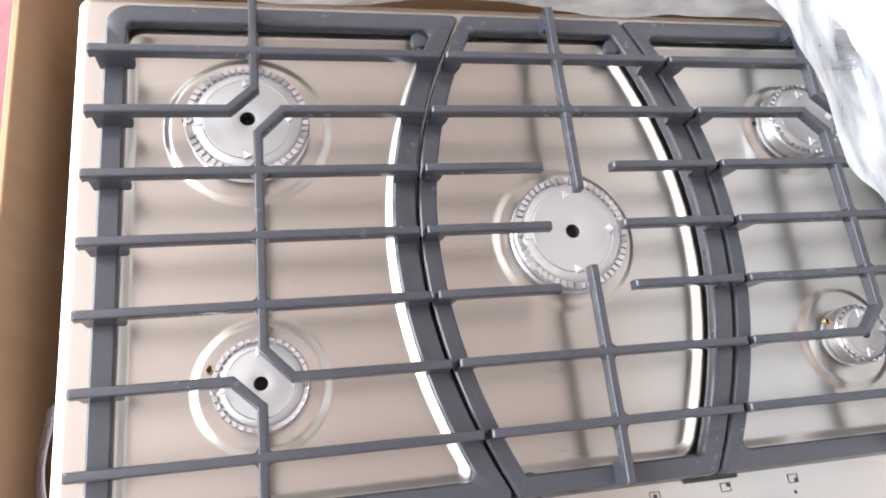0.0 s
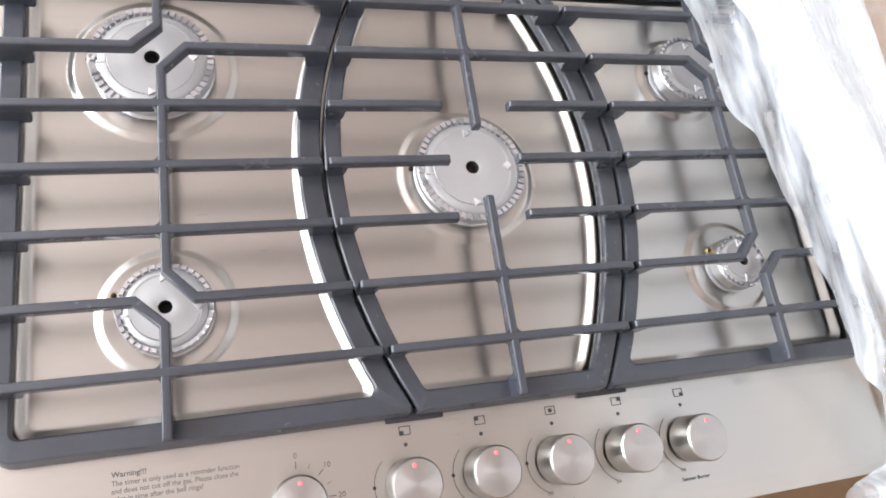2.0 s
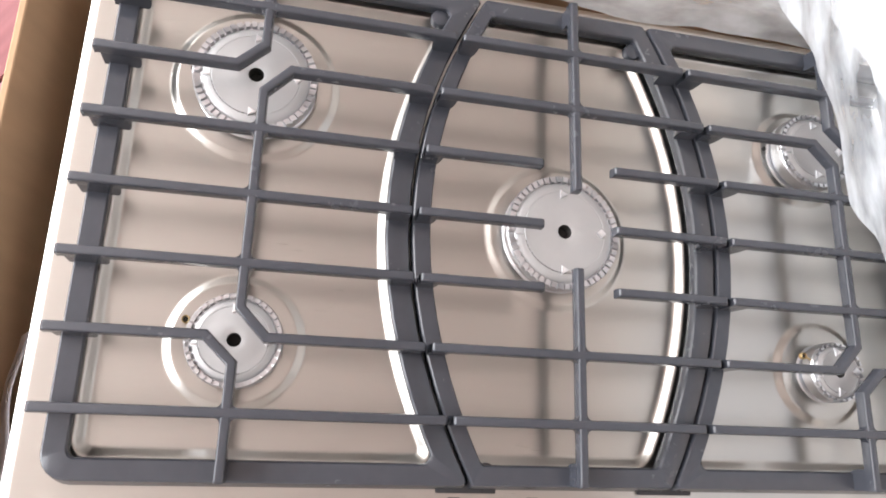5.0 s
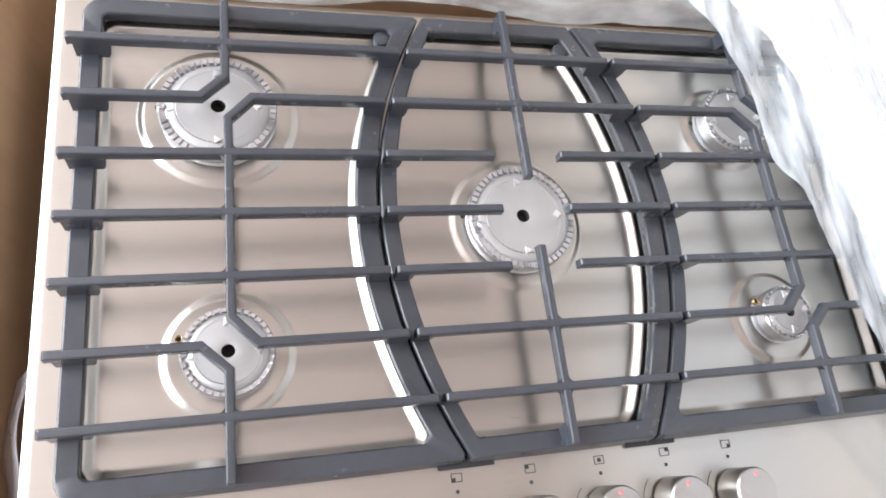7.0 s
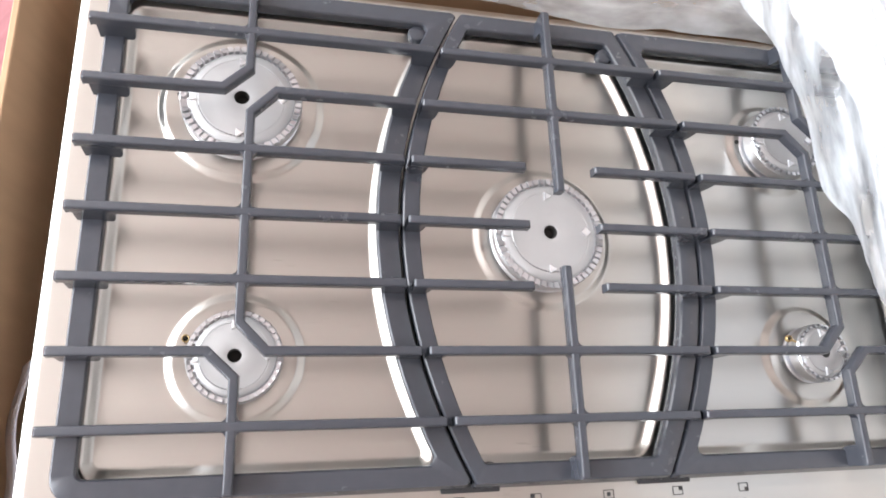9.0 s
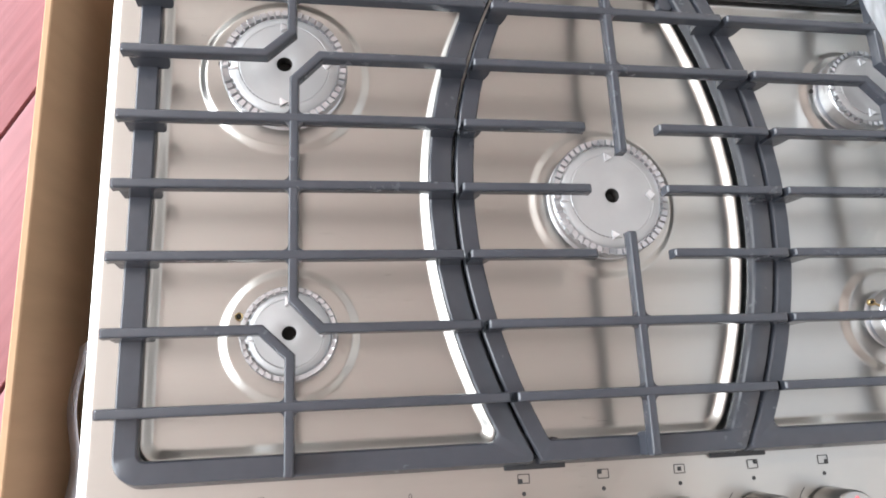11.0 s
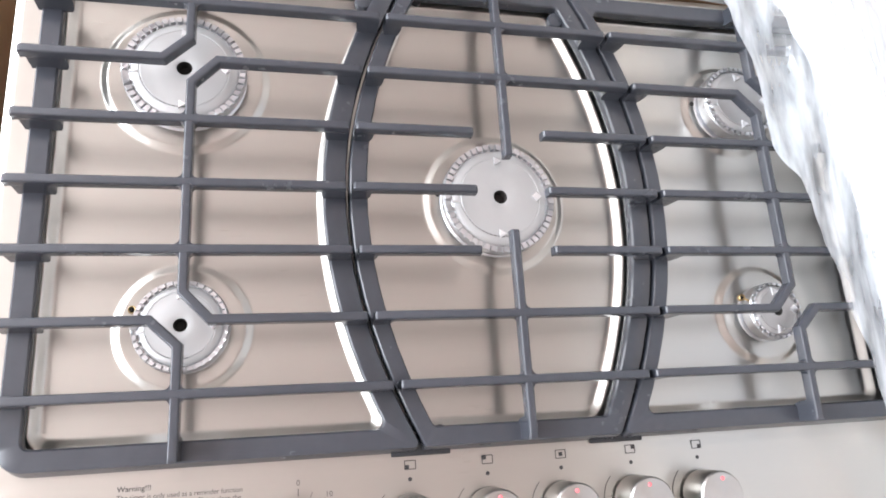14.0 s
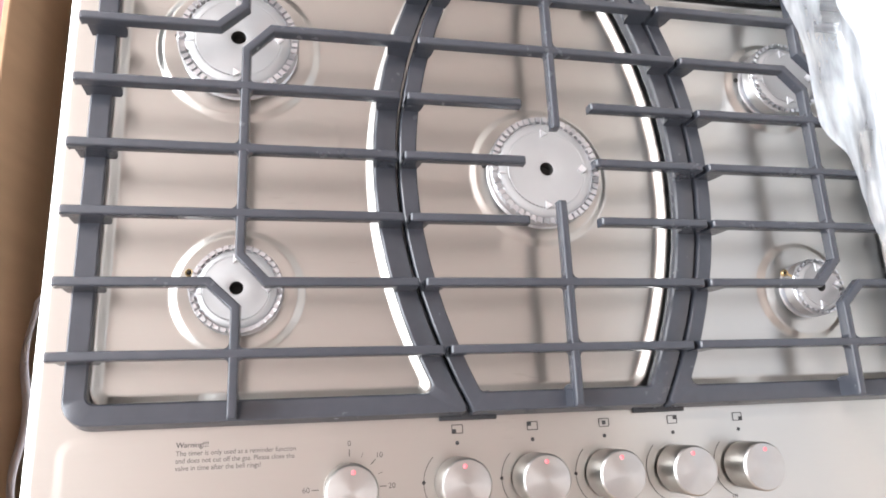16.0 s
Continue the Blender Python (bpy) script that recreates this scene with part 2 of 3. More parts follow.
def plate_height(x, y, u, v):
    """Height of the pressed sheet: three pans, a collar round each burner, a control field at the front; u, v: the place before the corners were rounded."""
    def step(d, w):
        t = 0.5 - d / w
        k = 0.10                    # rounding of the two bends; the slope between them is straight
        soft = lambda q: np.where(q <= -k, 0, np.where(q >= k, q, (q + k) ** 2 / (4 * k)))
        return np.clip(soft(t) - soft(t - 1), 0, 1)

    def rounded(*ds, r=0.010):
        d = np.stack([np.maximum(k + r, 0) for k in ds])
        return np.sqrt((d ** 2).sum(0)) - r + np.minimum(np.max(np.stack(ds) + r, axis=0), 0)

    west, east = seam_w(y), seam_e(y)
    front, back = -0.197 - y, y - 0.205
    z = np.zeros_like(x)
    for a, b in ((-0.3812 - x, x - (west - 0.0217)), (west + 0.0135 - x, x - (east - 0.0250)), (east + 0.015 - x, x - 0.3805)):
        z += PAN * step(rounded(a, b, front, back), 0.0069)
    for bx, by, head, ring, size in BURNERS:
        r = np.hypot(x - bx, y - by)
        z += 0.0034 * step(r - ring + 0.0034, 0.0064)
    # the control field stands a little proud, with rounded corners
    z += FIELD * step(rounded(-0.402 - x, x - 0.402, -0.3185 - y, y + 0.2275), 0.0065)
    # rolled edge of the sheet, steeper along the sides and the back
    sides = np.minimum(np.minimum(u - PLATE[0], PLATE[1] - u), PLATE[3] - v)
    z -= 0.0024 * np.clip(1 - sides / 0.0066, 0, 1) + 0.0011 * np.clip(1 - (v - PLATE[2]) / 0.0088, 0, 1)
    return z


def grid_mesh(name, xs, ys, mat, skirt):
    gx, gy = np.meshgrid(xs, ys)
    gu, gv, corner = gx.copy(), gy.copy(), 0.013
    for cx, sx in ((PLATE[0] + corner, -1), (PLATE[1] - corner, 1)):
        for cy, sy in ((PLATE[2] + corner, -1), (PLATE[3] - corner, 1)):
            dx, dy = (gu - cx) * sx, (gv - cy) * sy
            k = np.where((dx > 0) & (dy > 0), np.maximum(dx, dy) / np.maximum(np.hypot(dx, dy), 1e-9), 1.0)
            gx, gy = np.where(k < 1, cx + (gu - cx) * k, gx), np.where(k < 1, cy + (gv - cy) * k, gy)
    gz = plate_height(gx, gy, gu, gv)
    nx, ny = len(xs), len(ys)
    co = np.stack([gx, gy, gz], -1).reshape(-1, 3)
    idx = np.arange(nx * ny).reshape(ny, nx)
    quads = np.stack([idx[:-1, :-1], idx[:-1, 1:], idx[1:, 1:], idx[1:, :-1]], -1).reshape(-1, 4)
    rim = np.concatenate([idx[0, :-1], idx[:-1, -1], idx[-1, :0:-1], idx[:0:-1, 0]])
    low = co[rim].copy()
    low[:, 2] = skirt
    base = len(co)
    k = np.arange(len(rim))
    j = (k + 1) % len(rim)
    side = np.stack([rim[j], rim[k], base + k, base + j], -1)
    co, quads = np.concatenate([co, low]), np.concatenate([quads, side])
    me = bpy.data.meshes.new(name)
    me.from_pydata(co.tolist(), [], quads.tolist())
    me.polygons.foreach_set("use_smooth", [True] * len(me.polygons))
    me.set_sharp_from_angle(angle=radians(50))
    me.materials.append(mat)
    return me


plate = new("plate", grid_mesh("plate", np.linspace(PLATE[0], PLATE[1], 720), np.linspace(PLATE[2], PLATE[3], 480), STEEL, -0.012))
plate.parent = cooktop
tagged(plate, "brushed stainless steel sheet with three pressed pans")
boxed("underbody", (-0.395, -0.300, -0.085), (0.397, 0.225, -0.0125), DARK_AND_SHADE, cooktop, 0.004, "dark sheet metal tray beneath the plate")


# ---- control knobs, print ----
def knob(x, y, r, h, red_angle):
    bm = bmesh.new()
    lathe(bm, [(0, 0.0), (r - 0.0030, 0.0), (r - 0.0030, 0.0026), (r - 0.0004, 0.0028), (r, 0.0034), (r, h - 0.0019), (r - 0.0003, h - 0.0013), (r - 0.0014, h)], 72)
    k = part("knob", bm, KNOB_SIDE, cooktop, "turned steel control knob")
    k.location = (x, y, FIELD - 0.0004)
    cap = part("knob_face", lathe(bmesh.new(), [(r - 0.0014, h), (r - 0.002, h + 0.0001), (0, h + 0.00015)], 72), KNOB_TOP, k)
    a = radians(red_angle)
    spot = part("red_mark", lathe(bmesh.new(), [(0.0019, h), (0.0019, h + 0.0005), (0.0015, h + 0.0007), (0, h + 0.0007)], 16), RED, k, "small red pointer mark")
    spot.location = ((r - 0.0062) * math.cos(a), (r - 0.0062) * math.sin(a), 0)
    return k


KNOB_Y = -0.2720
PRINT = FIELD + 0.0001
KNOBS = [-0.0975 + 0.0668 * i for i in range(5)]
TIMER_X = -0.1868
knob(TIMER_X, KNOB_Y - 0.0008, 0.0207, 0.0285, 86)
for kx, red in zip(KNOBS, (95, 89, 92, 96, 84)):
    knob(kx + 0.0005, KNOB_Y - 0.0005, 0.0207, 0.0325, red)


def strip(bm, a, b, w, z0=PRINT, z1=PRINT + 0.00025):
    a, b = Vector(a), Vector(b)
    d = (b - a).normalized() * w / 2
    s = Vector((d.y, -d.x))
    low = [bm.verts.new((*q, z0)) for q in (a + s - d * 0, b + s, b - s, a - s)]
    high = [bm.verts.new((*q, z1)) for q in (a + s, b + s, b - s, a - s)]
    bm.faces.new(high)
    for k in range(4):
        bm.faces.new((low[k], low[(k + 1) % 4], high[(k + 1) % 4], high[k]))
    return bm


def disc(bm, x, y, r):
    return lathe(bm, [(r, PRINT), (r, PRINT + 0.00025), (0, PRINT + 0.00025)], 20, (x, y))


def printed_text(words, x, y, size, mat, name="lettering", align="LEFT", bold=0.0, squeeze=1.0):
    cu = bpy.data.curves.new(name, "FONT")
    cu.body, cu.size, cu.align_x, cu.align_y, cu.extrude, cu.offset = words, size, align, "CENTER", 0.00012, bold
    tmp = new("tmp", cu)
    me = bpy.data.meshes.new_from_object(tmp.evaluated_get(bpy.context.evaluated_depsgraph_get()))
    bpy.data.objects.remove(tmp)
    me.materials.clear()
    me.materials.append(mat)
    ob = new(name, me)
    ob.location, ob.scale, ob.parent = (x, y, PRINT + 0.00012), (squeeze, 1, 1), cooktop
    return ob


for i, kx in enumerate(KNOBS):
    ix, iy, w, h = kx + 0.0015, -0.2300, 0.0046, 0.0034
    bm = bmesh.new()
    for a, b in (((-w, -h), (w, -h)), ((w, -h), (w, h)), ((w, h), (-w, h)), ((-w, h), (-w, -h))):
        strip(bm, (ix + a[0], iy + a[1]), (ix + b[0], iy + b[1]), 0.0007)
    cx, cy = ((-0.6, -0.5), (-0.6, 0.5), (0, 0), (0.6, 0.5), (0.6, -0.5))[i]
    s = 0.0017
    strip(bm, (ix + cx * w - s, iy + cy * h), (ix + cx * w + s, iy + cy * h), 2 * s)
    part("burner_icon", bm, INK, cooktop, "printed rectangle with a burner square")
    part("off_dot", disc(bmesh.new(), ix - 0.0005, -0.2413, 0.0017), INK, cooktop)
    bm = bmesh.new()
    arc = [radians(q) for q in range(135, 251, 5)]
    for a, b in zip(arc, arc[1:]):
        strip(bm, (kx + 0.0287 * math.cos(a), KNOB_Y + 0.0287 * math.sin(a)), (kx + 0.0287 * math.cos(b), KNOB_Y + 0.0287 * math.sin(b)), 0.0005)
    if i < 3:
        disc(bm, kx - 0.0287, KNOB_Y + 0.0005, 0.0015)
    part("flame_scale", bm, INK, cooktop, "thin printed arc beside the knob")
    printed_text("LO", kx - 0.0115, KNOB_Y - 0.0268, 0.0040, GREY_PRINT_SHADE, "low_mark", "CENTER")
printed_text("Superboil", KNOBS[1], -0.3072, 0.0052, INK, align="CENTER")
printed_text("Superboil", KNOBS[2], -0.3072, 0.0052, INK, align="CENTER")
printed_text("Simmer Burner", KNOBS[4], -0.3072, 0.0048, INK, align="CENTER")
for i, word in enumerate(("0", "10", "20", "30", "40", "50", "60")):
    a = radians(90 - 45 * i)
    c, s = math.cos(a), math.sin(a)
    part("timer_tick", strip(bmesh.new(), (TIMER_X + 0.0243 * c, KNOB_Y + 0.0243 * s), (TIMER_X + 0.0300 * c, KNOB_Y + 0.0300 * s), 0.0006), INK, cooktop)
    printed_text(word, TIMER_X + 0.0343 * c, KNOB_Y + 0.0343 * s, 0.0060, GREY_PRINT_SHADE, "timer_numeral", "CENTER")
    if i < 6:
        a -= radians(22.5)
        c, s = math.cos(a), math.sin(a)
        part("timer_tick", strip(bmesh.new(), (TIMER_X + 0.0250 * c, KNOB_Y + 0.0250 * s), (TIMER_X + 0.0290 * c, KNOB_Y + 0.0290 * s), 0.0004), GREY_PRINT_SHADE, cooktop)
printed_text("Warning!!!", -0.320, -0.2330, 0.0056, INK, "warning_heading", bold=0.00005)
for i, line in enumerate(("The timer is only used as a reminder function", "and does not cut off the gas. Please close the", "valve in time after the bell rings!")):
    printed_text(line, -0.320, -0.2392 - 0.0055 * i, 0.0053, GREY_PRINT_SHADE, "warning_line", bold=0.00003, squeeze=0.93)
# the maker's mark, as plain bars
for i in range(7):
    bm = strip(bmesh.new(), (-0.3330 + 0.0095 * i, -0.3115), (-0.3330 + 0.0095 * i, -0.3020), 0.0016)
    part("logo_bar", bm, INK, cooktop)
bm = bmesh.new()
for k in range(20):
    a, b = 2 * math.pi * k / 20, 2 * math.pi * (k + 1) / 20
    strip(bm, (-0.2672 + 0.0042 * math.cos(a), -0.3066 + 0.0042 * math.sin(a)), (-0.2672 + 0.0042 * math.cos(b), -0.3066 + 0.0042 * math.sin(b)), 0.0009)
part("logo_ring", bm, INK, cooktop)
bm = bmesh.new()
for k in range(8):
    a, b = 2 * math.pi * k / 8, 2 * math.pi * (k + 1) / 8
    strip(bm, (-0.2655 + 0.0042 * math.cos(a), -0.2985 + 0.003 * math.sin(a)), (-0.2655 + 0.0042 * math.cos(b), -0.2985 + 0.003 * math.sin(b)), 0.0006)
part("logo_mark", bm, INK, cooktop)


# ---- burners ----
def burner(x, y, r, ring, size, brass, tall):
    b = thing("gas_burner", size + " cast aluminium gas burner without cap in a steel pan", "burner", (x, y, PAN + 0.0026), "burners of the cooktop")
    part("base_ring", lathe(bmesh.new(), [(r - 0.0005, 0.0), (r - 0.0005, 0.0012), (r - 0.002, 0.0022), (r - 0.005, 0.003), (r - 0.005, 0.009)]), ALUMINIUM, b)
    h = 0.0195 + tall
    bm = bmesh.new()
    lathe(bm, [(r - 0.005, 0.0075), (r - 0.0012, 0.0078), (r, 0.009), (r, h - 0.005), (r - 0.0006, h - 0.0042), (r - 0.0012, h - 0.0034), (r * 0.90, h - 0.0044), (r * 0.84, h - 0.0042), (r * 0.82, h - 0.0030), (r * 0.74, h - 0.0022)], 96)
    part("burner_head", bm, ALUMINIUM, b, "ribbed cast aluminium burner head")
    # flame ports: radial teeth on the rim, with a gap at the igniter
    count = int(round(2 * math.pi * r / 0.0066))
    bm = bmesh.new()
    w = 0.72 * math.pi / count
    r0, r1, z0, z1 = r * 0.875, r - 0.0004, h - 0.0052, h - 0.0008
    q = [(r0, -w), (r1, -w), (r1, w), (r0, w)]
    lo = [bm.verts.new((p * math.cos(t), p * math.sin(t), z0)) for p, t in q]
    hi = [bm.verts.new(((p + (0.0006 if p == r0 else -0.0006)) * math.cos(t * 0.9), (p + (0.0006 if p == r0 else -0.0006)) * math.sin(t * 0.9), z1)) for p, t in q]
    bm.faces.new(hi)
    for j in range(4):
        bm.faces.new((lo[j], lo[(j + 1) % 4], hi[(j + 1) % 4], hi[j]))
    tooth = mesh_of("flame_port", bm, ALUMINIUM, False)
    for k in range(count):
        a = 2 * math.pi * (k + 0.5) / count
        if abs(a - math.pi) > 0.24:
            port = new("flame_port", tooth)
            port.parent = b
            port.rotation_euler.z = a
    zi = h - 0.0012
    bore = 0.0066 if r > 0.045 else 0.0055
    part("inner_disc", lathe(bmesh.new(), [(r * 0.874, zi - 0.0032), (r * 0.865, zi - 0.0024), (r * 0.83, zi - 0.0013), (r * 0.78, zi - 0.0003), (r * 0.72, zi + 0.0002), (r * 0.708, zi - 0.0001), (r * 0.695, zi + 0.0004), (r * 0.50, zi + 0.0005), (r * 0.46, zi + 0.0008), (r * 0.3, zi + 0.0009), (bore + 0.0006, zi + 0.0010), (bore, zi + 0.0008), (bore, zi + 0.0004)], 72), ALU_DISC, b, "smooth pressed aluminium disc")
    # the bore's inner shade is put into its near-black colour
    part("gas_bore", lathe(bmesh.new(), [(bore + 0.0001, zi + 0.0006), (bore - 0.0002, zi - 0.010), (0, zi - 0.010)], 32), DARK_AND_SHADE, b, "central gas outlet with its shade put into the colour")
    for deg in (2, 92, 268):
        a = radians(deg)
        bm = lathe(bmesh.new(), [(0.0050, -0.001), (0.0043, 0.0016), (0, 0.0018)], 3 if deg != 2 else 4)
        # the seat's glint is painted by the paler metal
        s = part("cap_seat", bm, GLINT_ALUMINIUM, b, "cast cap seat with its glint put into a paler colour", False)
        s.matrix_basis = pose(0.66 * r * math.cos(a), 0.66 * r * math.sin(a), zi + 0.0004)
    # broken groove on the lower half of the disc, its shade painted as dark dashes
    bm = bmesh.new()
    for deg in range(196, 286, 6):
        a = radians(deg)
        q = [(0.714 * r, a), (0.714 * r, a + 0.075), (0.703 * r, a + 0.075), (0.703 * r, a)]
        lo = [bm.verts.new((p * math.cos(t), p * math.sin(t), zi + 0.0001)) for p, t in q]
        hi = [bm.verts.new((p * math.cos(t), p * math.sin(t), zi + 0.0004)) for p, t in q]
        bm.faces.new(hi)
        for j in range(4):
            bm.faces.new((lo[j], lo[(j + 1) % 4], hi[(j + 1) % 4], hi[j]))
    part("groove", bm, GREY_PRINT_SHADE, b, "dark dashes painted for the shade of a broken groove")
    # the igniter on the west of the head
    bm = box(bmesh.new(), -r * 1.01, -r * 0.70, -0.0050, 0.0050, h - 0.010, h - 0.0042, 0.0012)
    part("igniter_bridge", bm, ALUMINIUM, b)
    for side in (-1, 1):
        part("igniter_cheek", box(bmesh.new(), -r * 0.86, -r * 0.72, side * 0.0050 - 0.0008, side * 0.0050 + 0.0008, h - 0.008, h - 0.0006, 0.0004), GLINT_ALUMINIUM, b)
    part("igniter_screw", lathe(bmesh.new(), [(0.0034, h - 0.0045), (0.0034, h - 0.0022), (0.0027, h - 0.0013), (0.0018, h - 0.0013), (0.0015, h - 0.0024), (0, h - 0.0024)], 20, (-r * 0.93, 0.0)), ALUMINIUM, b)
    # no real opening: a solid dark block paints the slot's shade
    part("igniter_slot", box(bmesh.new(), -r * 0.84, -r * 0.74, -0.0022, 0.0022, h - 0.006, h - 0.0036), DARK_AND_SHADE, b, "dark block painted as the shade of a slot beside the screw", False)
    a, out = radians(158 if brass else 172), r + (0.0050 if brass else 0.0022)
    if brass:
        e = part("electrode", lathe(bmesh.new(), [(0.0032, 0.001), (0.0033, 0.0042), (0.0029, 0.0048), (0.0022, 0.0044), (0.0021, 0.0012)], 20), BRASS, b, "small brass igniter sleeve")
        core = part("electrode_core", lathe(bmesh.new(), [(0.0022, 0.0020), (0.0008, 0.0022), (0.0006, 0.0062), (0, 0.0064)], 16), DARK_AND_SHADE, e, "dark igniter pin")
    else:
        # dark colour stands for the shade inside this hole
        e = part("electrode", lathe(bmesh.new(), [(0.0023, 0.0), (0.0023, 0.0022), (0.0018, 0.0025), (0.0014, 0.0010), (0, 0.0010)], 16), DARK_AND_SHADE, b, "small igniter hole with its shade put into the colour")
    e.location = (out * math.cos(a), out * math.sin(a), 0)
    if brass and tall:
        e.location = ((r + 0.0085) * math.cos(a), (r + 0.0085) * math.sin(a), h - 0.009)
        arm = part("igniter_arm", box(bmesh.new(), r - 0.003, r + 0.0065, -0.0009, 0.0009, h - 0.0068, h - 0.0054, 0.0004), BRASS, b, "thin brass igniter arm")
        arm.rotation_euler.z = a
    return b


for i, (bx, by, head, ring, size) in enumerate(BURNERS):
    burner(bx, by, head, ring, size, i in (1, 4), 0.006 if i > 2 else 0.0)

# ---- grates ----
OUT_W, OUT_E = -0.400, 0.400
HALF = [(0.0018, TOP), (0.0025, TOP - 0.00012), (0.0030, TOP - 0.0004), (0.00335, TOP - 0.0009), (0.0036, TOP - 0.0016), (0.0037, TOP - 0.0024), (0.0041, UNDER + 0.0016), (0.0040, UNDER + 0.0008), (0.0034, UNDER + 0.0002), (0.0024, UNDER)]
SECTION = [(-u, v) for u, v in HALF[::-1]] + HALF


def finger(grate, path, feet=(), drop=0.0, crossings=()):
    """A bar of the grate along (x, y) points; feet: (x, y, dx, dy, length) webs that drop from the bar to the frame."""
    bm = bmesh.new()
    a, b = Vector(path[0]), Vector(path[-1])
    da, db = (Vector(path[1]) - a).normalized(), (Vector(path[-2]) - b).normalized()
    line = [(*a, -drop - 0.0016), (*(a + da * 0.0012), -drop - 0.0004), (*(a + da * 0.003), -drop)]
    line += [(*p, -drop) for p in path[1:-1]]
    line += [(*(b + db * 0.003), -drop), (*(b + db * 0.0012), -drop - 0.0004), (*b, -drop - 0.0016)]
    sweep(bm, line, SECTION)
    for cx, cy in crossings:
        for sx, sy in ((1, 1), (1, -1), (-1, 1), (-1, -1)):
            q = [(0.003, 0.003), (0.0082, 0.0033)] + [(0.0082 - 0.0046 * math.sin(k * 0.393), 0.0082 - 0.0046 * math.cos(k * 0.393)) for k in range(1, 4)] + [(0.0033, 0.0082)]
            lo = [bm.verts.new((cx + sx * u, cy + sy * v, UNDER + 0.001)) for u, v in q]
            hi = [bm.verts.new((cx + sx * u, cy + sy * v, TOP - 0.0014)) for u, v in q]
            bm.faces.new(lo)
            bm.faces.new(hi)
            for k in range(len(q)):
                bm.faces.new((lo[k], lo[(k + 1) % len(q)], hi[(k + 1) % len(q)], hi[k]))
    for x, y, dx, dy, length in feet:
        d = Vector((dx, dy)).normalized()
        side = Vector((d.y, -d.x)) * 0.0036
        hollow = 0.0045
        lows, prev = [], None
        for k in range(9):          # the underside runs down in a hollow curve to the frame
            f = k / 8
            u = length + hollow * (1 - k / 7) if k < 8 else 0.0
            z = FRAME_TOP - 0.003 if u <= length else FRAME_TOP - 0.003 + (UNDER + 0.002 - FRAME_TOP + 0.003) * (1 - math.sqrt(max(0.0, 1 - ((u - length) / hollow) ** 2)))
            c = Vector((x, y)) + d * u
            flare = 1.0 + (0.22 if abs(dx) > abs(dy) else 0.0) * (1 - max(0.0, u - length) / hollow) ** 2
            ring = [bm.verts.new((*(c - side * flare), z)), bm.verts.new((*(c + side * flare), z)), bm.verts.new((*(c + side * 0.9), UNDER + 0.003)), bm.verts.new((*(c - side * 0.9), UNDER + 0.003))]
            if prev:
                for j in range(4):
                    bm.faces.new((prev[j], prev[(j + 1) % 4], ring[(j + 1) % 4], ring[j]))
            else:
                bm.faces.new(ring)
            prev = ring
        bm.faces.new(prev[::-1])
    return part("finger", bm, IRON, grate)


def grate_frame(grate, outer, inner, ro, ri):
    """The flat ring of the grate from its outer and inner outlines."""
    o, i = fillet(outer, ro), fillet(inner, ri)
    bm = bmesh.new()
    rings = []
    for f, z in ((0.0, SKIRT), (0.0, SKIRT + 0.0012), (0.0, FRAME_TOP - 0.003), (0.05, FRAME_TOP - 0.0008), (0.12, FRAME_TOP), (0.90, FRAME_TOP), (0.97, FRAME_TOP - 0.0012), (1.0, FRAME_TOP - 0.004), (0.92, FRAME_LOW)):
        ring = []
        for a, b in zip(o, i):
            q = a.lerp(b, f)
            if z < SKIRT + 0.002:                            # the outer sides slope
                flare = 0.0030 if z > SKIRT else 0.0022
                if q.x < OUT_W + 0.022 and q.y > FRONT + 0.019 and q.y < BACK - 0.019 or q.x < OUT_W + 0.001:
                    q.x -= flare
                elif q.x > OUT_E - 0.001:
                    q.x += flare
                if q.y < FRONT + 0.006:
                    q.y -= flare
                elif q.y > BACK - 0.006:
                    q.y += flare
            ring.append(bm.verts.new((*q, z)))
        rings.append(ring)
    n = len(o)
    for a, b in zip(rings, rings[1:] + rings[:1]):
        for k in range(n):
            bm.faces.new((a[k], a[(k + 1) % n], b[(k + 1) % n], b[k]))
    return part("frame", bm, IRON, grate)


BACK, FRONT = 0.2265, -0.2170
BACK_IN, FRONT_IN = 0.2085, -0.2000
GAP = 0.0012


def curve_side(fn, y0, y1, off, n=18):
    return [(fn(y0 + (y1 - y0) * k / n) + off, y0 + (y1 - y0) * k / n) for k in range(n + 1)]


def frame_between(grate, west, east, w_in, e_in, r_west, r_east):
    """west and east: functions of y for the ring's outer sides; w_in, e_in: the widths of its side bars."""
    n = 18
    outer = [(west(FRONT + (BACK - FRONT) * (n - k) / n), FRONT + (BACK - FRONT) * (n - k) / n) for k in range(n + 1)] + curve_side(east, FRONT, BACK, 0.0)
    inner = [(west(FRONT_IN + (BACK_IN - FRONT_IN) * (n - k) / n) + w_in, FRONT_IN + (BACK_IN - FRONT_IN) * (n - k) / n) for k in range(n + 1)] + curve_side(east, FRONT_IN, BACK_IN, -e_in)
    m = n + 1
    ro, ri = [0.0] * (2 * m), [0.0] * (2 * m)
    ro[0] = ro[m - 1] = r_west
    ro[m] = ro[2 * m - 1] = r_east
    for k in (0, m - 1, m, 2 * m - 1):
        ri[k] = 0.006
    grate_frame(grate, outer, inner, ro, ri)


def foot(grate, x, y):
    part("rubber_foot", lathe(bmesh.new(), [(0, PAN * 0), (0.005, 0.0), (0.006, 0.001), (0.006, FRAME_LOW + 0.001), (0, FRAME_LOW + 0.001)], 20, (x, y)), RUBBER, grate, "black rubber foot")


